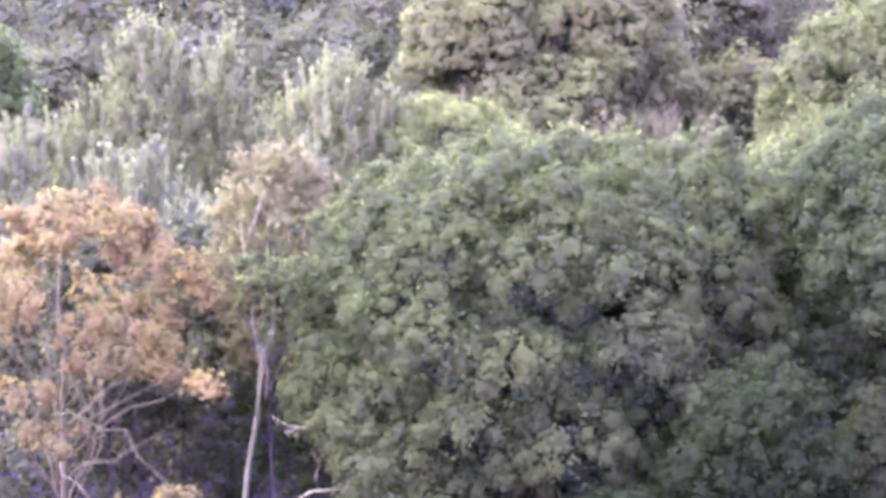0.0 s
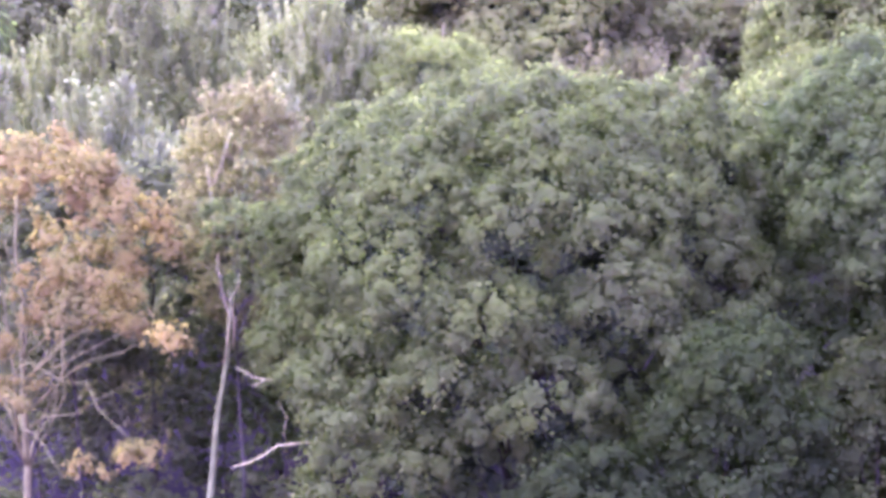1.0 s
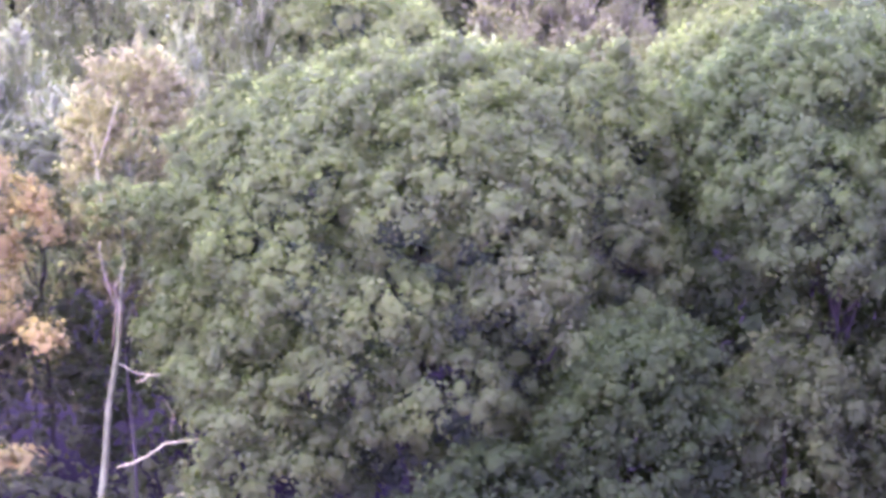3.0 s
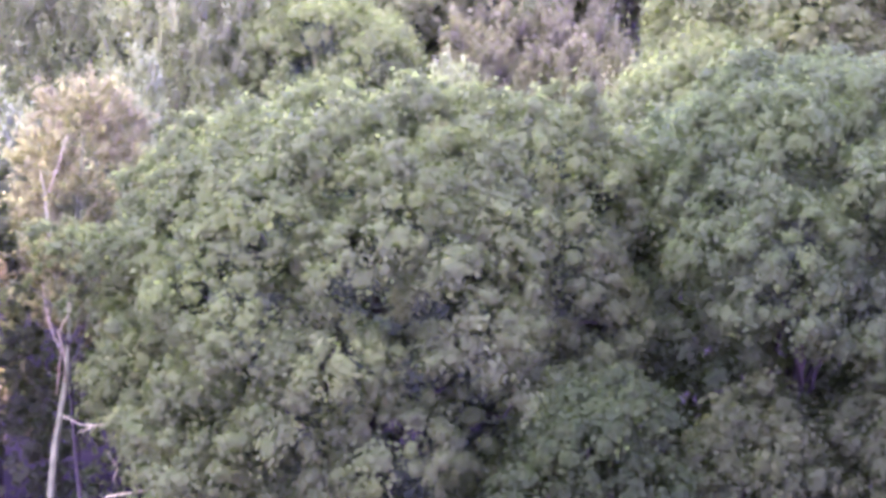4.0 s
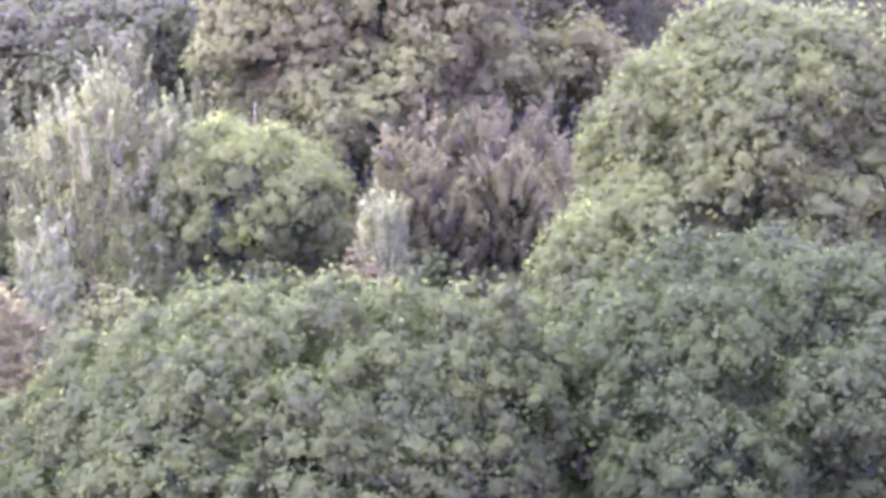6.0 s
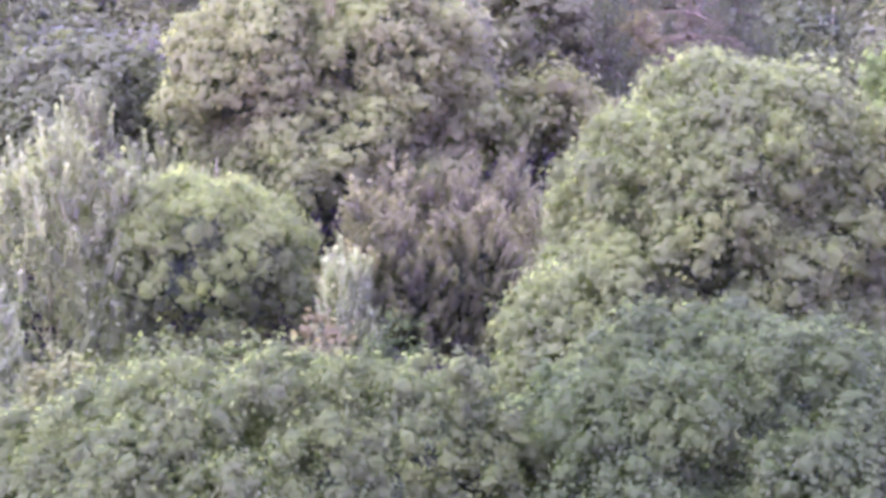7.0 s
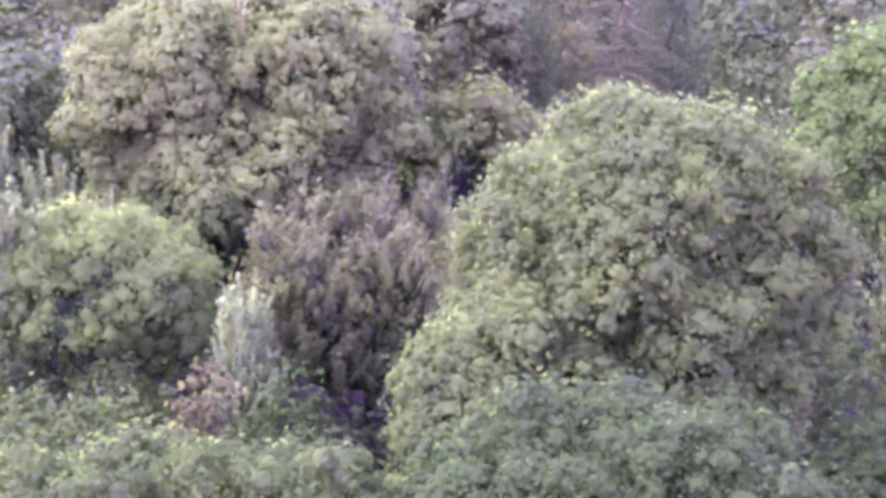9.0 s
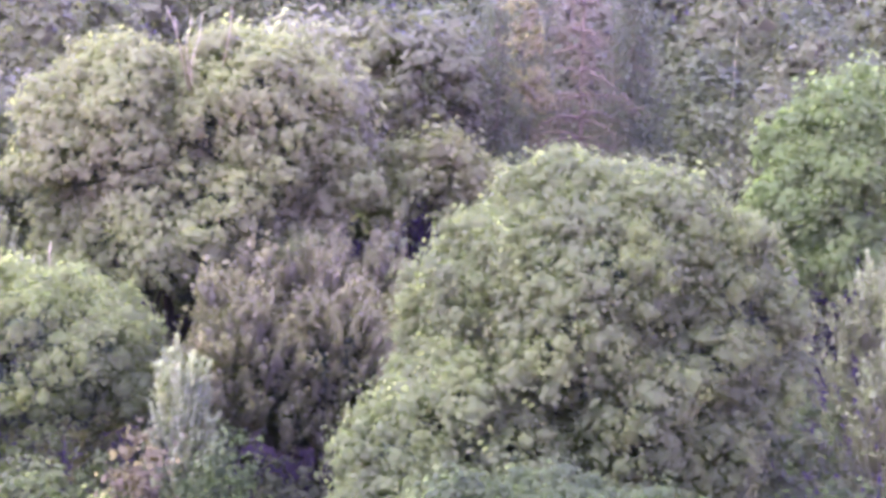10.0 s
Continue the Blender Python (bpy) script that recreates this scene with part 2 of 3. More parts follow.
def tree(name, label, category, seed, base, lobes, leaf_stuff, bark, girth, spacing, leaves=60, leaf=0.34, habit="tuft", gap=-0.85,
         limbs=7, near=0, lift=0.75, group="", inner=True, fork=0.35, low=-0.55, ragged=0.16, lean=(0, 0), clump=0.76, cuts=2, core=0.48, limb=0.34):
    """A tree: trunk, limbs and a crown of leafy clumps. near: how many clumps of the side that faces the path are objects of their own."""
    rng = np.random.default_rng(seed)
    x, y = base
    z = ground_height(y)
    thing = tagged(new(name), label, category, group)
    thing.location = (x, y, z)
    origin = np.array((x, y, z))
    lobes = [(np.array(c, float) - origin, np.array(r, float)) for c, r in lobes]
    top = lobes[0][0] + (0, 0, lobes[0][1][2] * 0.75)
    start = np.array((0, 0, -0.4))
    path = bent(rng, start, top + np.array((*lean, 0)), 8, 0.004)
    v, f = tube(path, [girth * (1.35 if k == 0 else 1.0) * (1 - 0.85 * k / 8) for k in range(9)], 9)
    mesh_object("trunk", v, f, bark, thing, smooth=True)
    ends = lobes[1:] if len(lobes) > 1 else lobes
    for k in range(min(limbs, 3 * len(ends))):
        c, r = ends[int(rng.integers(len(ends)))] if k >= len(ends) else ends[k * len(ends) // max(limbs, 1) if limbs < len(ends) else k]
        t = rng.uniform(fork, 0.85)
        q = path[int(t * 8)]
        end = c + rng.normal(size=3) * r * 0.12
        if end[2] < q[2] * 0.6:
            q = path[max(int(fork * 8) - 1, 1)]
        v, f = tube(bent(rng, q, end, 6, 0.045, 0.08), [girth * limb * (1 - 0.8 * j / 6) for j in range(7)], 6)
        mesh_object("limb", v, f, bark, thing, smooth=True)
    kinds = [np.concatenate((heart(rng, cuts, core, STRETCH[habit]), spray(rng, leaves, leaf, habit))) for _ in range(5)]
    plain = [np.concatenate((heart(rng, max(cuts - 1, 1), core, STRETCH[habit]), spray(rng, leaves // 3, leaf * 1.5, habit))) for _ in range(5)]
    p, w = shell(rng, lobes, spacing, gap, low, ragged)
    m = place(rng, p, w, spacing * clump, lift)
    facing = w[:, 1] < 0.25
    order = np.argsort(np.where(facing, np.hypot(p[:, 0] * 0.3 + x - 6, p[:, 1] + y - 10), 1e6), kind="stable")
    own = set(order[: min(near, int(facing.sum()))].tolist())
    blocks = [np.einsum("ij,kj->ki", m[i], (kinds if w[i, 1] < (0.3 if y < 70 else 0.05) else plain)[i % 5]) + p[i] for i in range(len(p)) if i not in own]
    # big crowns get an added dark inner layer that paints shade into their gaps
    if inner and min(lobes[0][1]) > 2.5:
        brush = [gap_shade_ball(rng) for _ in range(4)]
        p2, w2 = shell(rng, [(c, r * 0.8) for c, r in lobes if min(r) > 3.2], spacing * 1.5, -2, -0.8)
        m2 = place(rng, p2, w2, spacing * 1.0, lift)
        tangle = new("gap_shade_tangle", quad_mesh("gap_shade_tangle", np.concatenate([np.einsum("ij,kj->ki", m2[i], brush[i % 4]) + p2[i] for i in range(len(p2))]), GAP_SHADE))
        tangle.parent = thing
        tagged(tangle, "dark filler inside the crown, shade for the gaps between leaves", kind="stuff")
    crown = new("crown", quad_mesh("crown", np.concatenate(blocks), leaf_stuff))
    crown.parent = thing
    if own:
        tagged(crown, kind="stuff")
        shared = [quad_mesh("leaf_clump", k, leaf_stuff) for k in kinds]
        for i in sorted(own):
            ob = new("leaf_clump", shared[i % 5])
            ob.parent = crown
            mat = Matrix(m[i].tolist()).to_4x4()
            mat.translation = Vector(p[i])
            ob.matrix_basis = mat
    return thing

# ---- ground ----
gv, gf = [], []
g_x = [-2500, -900, -300, -150] + list(range(-100, 161, 10)) + [220, 400, 1000, 2500]
g_y = [-2500, -800, -200, -60] + list(range(-20, 241, 8)) + [300, 500, 1200, 2900]
for gy in g_y:
    for gx in g_x:
        inside = -100 <= gx <= 160 and -20 <= gy <= 240
        gv.append((gx, gy, ground_height(gy) + (0.35 * noise.noise((gx * 0.07, gy * 0.07, 0)) - 0.1 if inside else 0)))
for j in range(len(g_y) - 1):
    for i in range(len(g_x) - 1):
        o = j * len(g_x) + i
        gf.append((o, o + 1, o + len(g_x) + 1, o + len(g_x)))
tagged(mesh_object("ground", gv, gf, SHADED_LITTER, smooth=True), "woodland floor of leaf litter, coloured near-black for the shade under the trees", "ground", kind="structure")

# ---- the trees, nearest first ----
R = np.random.default_rng(7)
OAK = tree("oak_tree", "broad domed green oak in full leaf", "tree", 1, (3.8, 46.5),
     lobed(R, (3.6, 46.4, 9.0), (9.4, 8.6, 10.4), 66, 1.6, -0.06)
     + lobed(R, (9.4, 46.8, 13.0), (4.6, 4.8, 6.2), 24, 1.4, -0.3) + lobed(R, (-0.6, 46.4, 12.2), (4.6, 4.6, 6.2), 24, 1.4, -0.3)
     + [((-1.9, 39.6, 8.4), (1.5, 1.4, 1.4)), ((-2.2, 39.4, 6.4), (1.4, 1.3, 1.3)), ((-0.3, 39.4, 6.9), (1.5, 1.4, 1.3)), ((-3.4, 40.6, 8.9), (1.2, 1.1, 1.0)), ((0.6, 39.6, 5.2), (1.3, 1.2, 1.2)), ((-2.6, 40.0, 4.6), (1.5, 1.3, 1.3)), ((3.0, 39.2, 8.3), (1.5, 1.4, 1.2))],
     OAK_LEAF, BARK, 0.5, 0.74, 72, 0.22, gap=-0.98, ragged=0.14, limbs=16, near=300, low=-0.3, cuts=2)
tree("alder_tree", "dark bluish-green broadleaf tree beside the oak", "tree", 2, (18.5, 46),
     lobed(R, (19.0, 45.8, 14.3), (6.9, 7.4, 6.3), 38, 1.8, -0.72, 0.64), DARK_LEAF, BARK, 0.38, 0.76, 72, 0.22, gap=-0.92, ragged=0.14, limbs=9, near=300, fork=0.3, cuts=2)
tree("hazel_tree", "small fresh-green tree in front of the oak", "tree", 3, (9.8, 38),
     lobed(R, (9.7, 38, 6.6), (2.9, 2.6, 5.4), 14, 1.3, -0.7), SHADED_FRESH_LEAF, BARK, 0.16, 0.76, 64, 0.23, near=120, limbs=5, inner=False, cuts=2)
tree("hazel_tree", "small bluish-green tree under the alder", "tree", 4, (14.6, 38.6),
     lobed(R, (14.6, 38.6, 6.2), (2.6, 2.4, 5.0), 12, 1.2, -0.7), SHADED_UNDER_LEAF, BARK, 0.15, 0.76, 64, 0.23, near=120, limbs=5, inner=False, cuts=2)
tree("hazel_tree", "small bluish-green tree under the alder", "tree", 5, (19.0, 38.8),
     lobed(R, (19.0, 38.8, 6.0), (2.7, 2.4, 5.4), 12, 1.2, -0.7), SHADED_UNDER_LEAF, BARK, 0.15, 0.76, 64, 0.23, near=100, limbs=5, inner=False, cuts=2)
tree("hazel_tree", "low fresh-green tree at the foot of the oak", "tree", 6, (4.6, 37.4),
     lobed(R, (5.3, 37.2, 4.2), (3.1, 2.2, 3.9), 14, 1.1, -0.7), SHADED_FRESH_LEAF, BARK, 0.15, 0.76, 64, 0.23, near=100, limbs=5, inner=False, cuts=2)
AUTUMN = tree("maple_tree", "autumn maple with thin orange-yellow leaves", "tree", 7, (-13.6, 42.5),
     lobed(R, (-13.6, 43.2, 13.2), (4.9, 4.8, 4.1), 30, 1.2, -0.6, 0.75)
     + [((-8.4, 40.8, 13.1), (0.86, 0.78, 0.37)), ((-7.8, 39.6, 12.2), (0.62, 0.62, 0.31)), ((-7.9, 39.2, 10.9), (0.7, 0.7, 0.31)), ((-8.2, 38.3, 7.5), (0.94, 0.7, 0.19)), ((-10.8, 38.3, 7.0), (1.01, 0.78, 0.22)),
        ((-10.2, 41.5, 11.0), (1.17, 0.94, 0.31)), ((-14.4, 40.0, 10.7), (1.4, 1.01, 0.43)), ((-12.6, 39.6, 9.2), (1.17, 0.94, 0.31)), ((-16.5, 40.4, 8.6), (1.33, 1.01, 0.37))],
     YELLOW_LEAF, PALE_BARK, 0.2, 0.5, 46, 0.34, gap=0.16, limbs=26, near=280, limb=0.17, fork=0.38, inner=False, cuts=2)
BIRCH = tree("birch_tree", "slender birch with rusty hanging leaves", "tree", 8, (-8.0, 44.8),
     lobed(R, (-6.9, 50, 13.7), (2.6, 2.1, 5.3), 32, 0.75, -0.95, 0.8), RUST_LEAF, BIRCH_BARK, 0.18, 0.44, 44, 0.3, "hanging", gap=-0.7, limbs=9, near=120, limb=0.2, lift=0.3, fork=0.62, cuts=2)
tree("elder_tree", "small green tree twined round the birch", "tree", 27, (-6.2, 44.2),
     [((-6.3, 44.2, 13.5), (1.7, 1.3, 1.3)), ((-7.6, 44.0, 13.0), (1.0, 0.9, 0.8)), ((-5.0, 44.0, 13.8), (1.2, 1.0, 1.0)), ((-5.6, 44.6, 12.0), (1.2, 1.0, 1.0))],
     OAK_LEAF, BARK, 0.09, 0.55, 56, 0.26, gap=-0.15, limbs=6, near=60, fork=0.7, cuts=1, inner=False, clump=0.62)
tree("lime_tree", "tall broad lime with yellow-green leaves", "tree", 9, (24.6, 65),
     lobed(R, (25.2, 65.4, 17.9), (7.5, 7.5, 9.8), 44, 2.2, -0.6, 0.73)
     + lobed(R, (19.3, 61.8, 13.7), (5.0, 4.8, 6.7), 22, 1.7, -0.5, 0.76) + lobed(R, (30.2, 64.8, 19.6), (4.5, 4.6, 6.4), 20, 1.6, -0.5, 0.76), LIME_LEAF, BARK, 0.5, 0.86, 58, 0.22, gap=-1.15, ragged=0.16, limbs=9, near=300, cuts=2, clump=0.95)
ROUND_MAPLE = tree("maple_tree", "round light-green maple with layered boughs", "tree", 10, (0.3, 76.5),
     lobed(R, (0.4, 76.8, 16.8), (6.1, 5.4, 4.7), 34, 1.5, -0.45, 0.75), MAPLE_LEAF, BARK, 0.3, 1.0, 80, 0.2, gap=-1.1, limbs=8, near=200, fork=0.5)
tree("plum_tree", "greyish-purple bushy tree with upright shoots", "tree", 11, (15.4, 90),
     lobed(R, (15.4, 88.5, 12.4), (5.6, 5.4, 7.2), 34, 1.4, -0.6) + lobed(R, (11.0, 85.0, 12.2), (3.9, 3.6, 6.9), 18, 1.2, -0.5) + lobed(R, (19.6, 91.5, 13.2), (3.6, 3.4, 6.0), 16, 1.2, -0.5) + [((9.0 + 1.05 * j, 83.0 + 0.75 * j + 0.8 * ((j * 7) % 3), 18.2 + 0.35 * ((j * 5) % 4)), (0.4, 0.4, 1.3)) for j in range(11)], PURPLE_LEAF, BARK, 0.28, 0.8, 44, 0.22, "upright", gap=-2, clump=1.2, low=-0.15, limbs=6, lift=1.2, cuts=2)
TURNING = tree("lime_tree", "large olive-brown tree turning colour", "tree", 12, (8, 95),
     lobed(R, (3.8, 94.5, 26.4), (6.0, 5.8, 6.2), 26, 1.6, -0.5) + lobed(R, (11.4, 94.8, 26.6), (6.4, 6.0, 6.6), 28, 1.7, -0.5)
     + lobed(R, (7.6, 93.2, 20.4), (9.2, 6.4, 6.2), 34, 1.7, -0.6) + [((-2.0, 93.0, 24.2), (1.7, 1.6, 1.0)), ((-0.8, 93.5, 28.4), (1.6, 1.5, 1.1)), ((17.2, 93.6, 23.2), (2.2, 2.0, 1.4))], BROWN_LEAF, BARK, 0.5, 0.95, 46, 0.22, limbs=8, cuts=2, gap=-1.5, clump=1.0, ragged=0.1)
WHITE_POPLAR = tree("poplar_tree", "silvery young poplar with upright shoots", "tree", 13, (7.9, 71),
     [((7.9, 71, 12.8), (1.5, 1.3, 4.4)), ((7.9, 71, 15.0), (0.9, 0.9, 2.9)), ((6.9, 71, 13.8), (0.6, 0.6, 2.8)), ((8.9, 71, 13.6), (0.6, 0.6, 2.8))], WHITE_LEAF, PALE_BARK, 0.12, 0.6, 50, 0.25, "upright", limbs=3, lift=1.5)
tree("poplar_tree", "slim silver-leaved poplar behind the birch", "tree", 14, (-6.8, 61),
     [((-6.8, 61, 13.5), (1.2, 1.1, 5.0)), ((-6.7, 61, 16), (0.6, 0.6, 3.2))], SILVER_LEAF, PALE_BARK, 0.12, 0.6, 46, 0.25, "upright", limbs=3, lift=1.5)


def silver_shoots(owner, seed, count, top, r):
    """Upright shoots with silvery leaves that stand out of a poplar's top."""
    rng = np.random.default_rng(seed)
    z, blocks = owner.location.z, []
    for j in range(count):
        a, q = 2.4 * j + seed, 0.75 * r * math.sqrt((j + 0.4) / count)
        tip = top - z + rng.uniform(-0.4, 0.7) - 0.55 * q * q / r - 0.5 * q
        long = rng.uniform(2.0, 3.4)
        n = 60
        t = rng.uniform(0, 1, (n, 1))
        way = unit(rng.normal(size=(n, 3)) * (1, 1, 0.15))
        bow = np.array((math.cos(a), math.sin(a), 0)) * 0.35
        c = np.array((q * math.cos(a), q * math.sin(a), tip - long)) + bow * t ** 2 + (0, 0, long) * t + way * (0.07 + 0.26 * (1 - t))
        up = unit(way * 0.5 + (0, 0, 1)) * rng.uniform(0.16, 0.28, (n, 1))
        side = np.cross(way, unit(up)) * 0.11
        blocks.append(np.stack((c - up, c + side, c + up, c - side), 1).reshape(-1, 3))
    ob = new("tip_growth", quad_mesh("tip_growth", np.concatenate(blocks), WHITE_LEAF))
    ob.parent = owner
    tagged(ob, "upright shoots with whitish leaves", kind="stuff")


for k, (px, py, top, r, stuff, words) in enumerate((
        (-22.8, 65, 20.8, 2.3, SILVER_LEAF, "silver-leaved young poplar among other poplars"), (-18.2, 65.5, 18.8, 1.9, SILVER_LEAF, "silver-leaved young poplar among other poplars"),
        (-15.8, 65, 19.2, 2.0, SILVER_LEAF, "silver-leaved young poplar among other poplars"), (-12.8, 62, 16.4, 1.8, SILVER_LEAF, "low silver-leaved poplar behind the autumn maple"),
        (-18.8, 78, 26.8, 3.4, PALE_LEAF, "pale green poplar with silvery upright shoots"), (-14.6, 78.5, 26.0, 3.2, PALE_LEAF, "pale green poplar with silvery upright shoots"),
        (-23.0, 77, 22.0, 3.4, PALE_LEAF, "pale green poplar with silvery upright shoots"), (-7.2, 74, 24.6, 3.8, PALE_LEAF, "pale green poplar with silvery upright shoots"),
        (-3.9, 75, 22.6, 2.2, PALE_LEAF, "pale green poplar with silvery upright shoots"), (-7.2, 86, 25.6, 2.6, GREY_LEAF, "grey-leaved slender poplar behind the maple"),
        (-3.6, 86.5, 23.2, 2.3, GREY_LEAF, "grey-leaved slender poplar behind the maple"), (20.2, 93.8, 20.8, 1.6, PURPLE_LEAF, "narrow poplar with silvery tips"),
        (45.4, 75, 22.2, 3.0, GREY_LEAF, "silvery grey poplar beside the lime"), (43.6, 70, 18.4, 2.6, GREY_LEAF, "silvery grey poplar beside the lime"),
        (49.0, 123, 24.8, 2.0, FAR_BLUE_LEAF, "small pale conical poplar before the bank"))):
    low_z = ground_height(py) + 3.0
    mid = (top + low_z) / 2
    poplar = tree("poplar_tree", words, "tree", 30 + k, (px, py),
         [((px, py, mid - 0.09 * (top - low_z)), (r, r, (top - low_z) * 0.37))] + [((px + r * 0.2 * (j % 4 - 1.4) * (1 + 0.3 * (j % 3)), py + r * 0.5 * math.sin(2.4 * j + k), mid + (top - low_z) * (0.2 + 0.036 * ((j * 5 + k) % 5) - 0.05 * abs(j % 4 - 1.4))),
          (r * 0.17, r * 0.17, (top - low_z) * 0.17)) for j in range(8)] + [((px + 0.3 * r, py, mid + (top - low_z) * 0.22), (r * 0.4, r * 0.4, (top - low_z) * 0.27)),
          ((px - 0.5 * r, py, mid + (top - low_z) * 0.1), (r * 0.5, r * 0.5, (top - low_z) * 0.27)), ((px + 0.7 * r, py - 0.3 * r, mid - 0.5), (r * 0.5, r * 0.5, (top - low_z) * 0.27))],
         stuff, PALE_BARK, 0.16, 0.9 if py < 70 else 1.1, 48, 0.2, "upright", gap=-1.3, inner=False, limbs=4, lift=1.6, group="poplars of the wood", cuts=2 if py < 70 else 1)
    silver_shoots(poplar, 130 + k, 14 if stuff is PALE_LEAF else 9, top, r)

silver_shoots(WHITE_POPLAR, 129, 12, 18.6, 1.5)

# mid-distance and far broadleaf trees
for k, (name, words, x, y, c_z, r, stuff) in enumerate((
        ("lime_tree", "yellow-olive lime tree turning autumn colour", 14.4, 102, 26.5, (5.6, 5, 7.2), OLIVE_LEAF),
        ("oak_tree", "dull dark-green oak below the bank", 23.6, 110, 27, (5.6, 5, 7.2), FAR_LEAF),
        ("oak_tree", "brownish low-crowned oak in the hollow", 24.5, 105, 21.5, (5.0, 4.2, 4.4), BROWN_LEAF),
        ("beech_tree", "bright green round beech in full leaf", 54.5, 95, 21.5, (7.6, 6, 9.4), BRIGHT_LEAF),
        ("oak_tree", "dark bluish-green oak below the bank", -9.5, 102, 20, (7, 6, 8.6), FAR_BLUE_LEAF),
        ("oak_tree", "dark bluish-green oak below the bank", -21, 104, 18.5, (7.5, 6, 9), FAR_LEAF),
        ("oak_tree", "dark bluish-green oak below the bank", -34, 104, 17.5, (7.5, 6, 9), FAR_LEAF),
        ("oak_tree", "dark bluish-green oak below the bank", -46, 100, 15.5, (7.5, 6, 9), FAR_BLUE_LEAF),
        ("oak_tree", "bright green oak at the wood's edge", -34, 84, 18, (5, 5, 10), BRIGHT_LEAF),
        ("oak_tree", "dull green oak standing behind the lime", 34, 92, 13, (6, 5, 9), FAR_LEAF),
        ("oak_tree", "dull green oak standing behind the lime", 41, 104, 15, (6, 5, 9), FAR_BLUE_LEAF))):
    tree(name, words, "tree", 60 + k, (x, y), lobed(R, (x, y, c_z), r, 20, 0.27 * max(r), -0.7), stuff, BARK, 0.32, 1.3 if name == "beech_tree" else 1.7, 56, 0.24, limbs=5, cuts=2, gap=-1.4, clump=0.92, inner=False)


def conifer(name, label, seed, base, top, reach, stuff, bark, whorls, bare=0.2, thick=1.0, droop=0.34, dead=False):
    """A conifer: straight stem, whorls of drooping limbs, each with hanging needles; a dead one keeps bare twigs and few needles."""
    rng = np.random.default_rng(seed)
    x, y = base
    z = ground_height(y)
    h = top - z
    thing = tagged(new(name), label, "conifer")
    thing.location = (x, y, z)
    v, f = tube([(0, 0, -0.4), (0.1, 0, h * 0.4), (0.05, 0.05, h * 0.75), (0, 0, h)], [0.34, 0.26, 0.16, 0.04], 8)
    mesh_object("trunk", v, f, bark, thing, smooth=True)
    kinds = [spray(rng, 26 if dead else 32, 0.3, "fan") * (1, 1, 2.4) for _ in range(4)]
    blocks = []
    for k in range(whorls):
        t = bare + (1 - bare) * (k / whorls) ** 0.9
        count = 5 if dead else 7
        for j in range(count):
            long = (reach * (1 - t) ** 0.7 + 0.5) * rng.uniform(0.6, 1.2)
            a = k * 0.9 + j * 2 * math.pi / count + rng.uniform(-0.35, 0.35)
            s = np.array((0, 0, t * h + rng.uniform(-0.3, 0.3)))
            e = s + np.array((math.cos(a) * long, math.sin(a) * long, (-droop + rng.uniform(-0.1, 0.1)) * long))
            pts = bent(rng, s, e, 4, 0.03, 0.1)
            if dead or j % 2 == 0:
                v, f = tube(pts, [q * thick for q in (0.1, 0.08, 0.06, 0.04, 0.015)], 5)
                mesh_object("limb", v, f, bark, thing, smooth=True)
            steps = max(int(long * (1.1 if dead else 1.7)), 2)
            for q in np.linspace(0.3, 1, steps):
                i = min(int(q * 4), 3)
                p = pts[i] + (pts[i + 1] - pts[i]) * (q * 4 - i)
                blocks.append(kinds[(k + j) % 4] * rng.uniform(0.4, 0.95) + p - (0, 0, 0.3))
                if dead:
                    v, f = tube([p, p + (rng.uniform(-0.3, 0.3), rng.uniform(-0.3, 0.3), -0.7), p + (rng.uniform(-0.4, 0.4), rng.uniform(-0.4, 0.4), -1.5)], [0.03, 0.022, 0.008], 4)
                    mesh_object("hanging_twig", v, f, bark, thing)
    crown = new("crown", quad_mesh("crown", np.concatenate(blocks), stuff))
    crown.parent = thing
    return thing


conifer("larch_tree", "dying reddish-brown larch with drooping bare limbs", 90, (39.4, 116), 43, 7.4, LARCH_LEAF, RED_BARK, 13, 0.36, 1.25, 0.2, True)
conifer("spruce_tree", "tall narrow olive-green spruce", 91, (31.0, 111), 36.5, 5.0, SPRUCE_LEAF, RED_BARK, 22, 0.15)
conifer("spruce_tree", "dull green spruce among far trees", 92, (45.5, 121), 41, 5.6, SPRUCE_LEAF, RED_BARK, 22, 0.15)
conifer("spruce_tree", "dull green spruce among far trees", 93, (36.0, 123), 42, 5.4, SPRUCE_LEAF, RED_BARK, 22, 0.15)

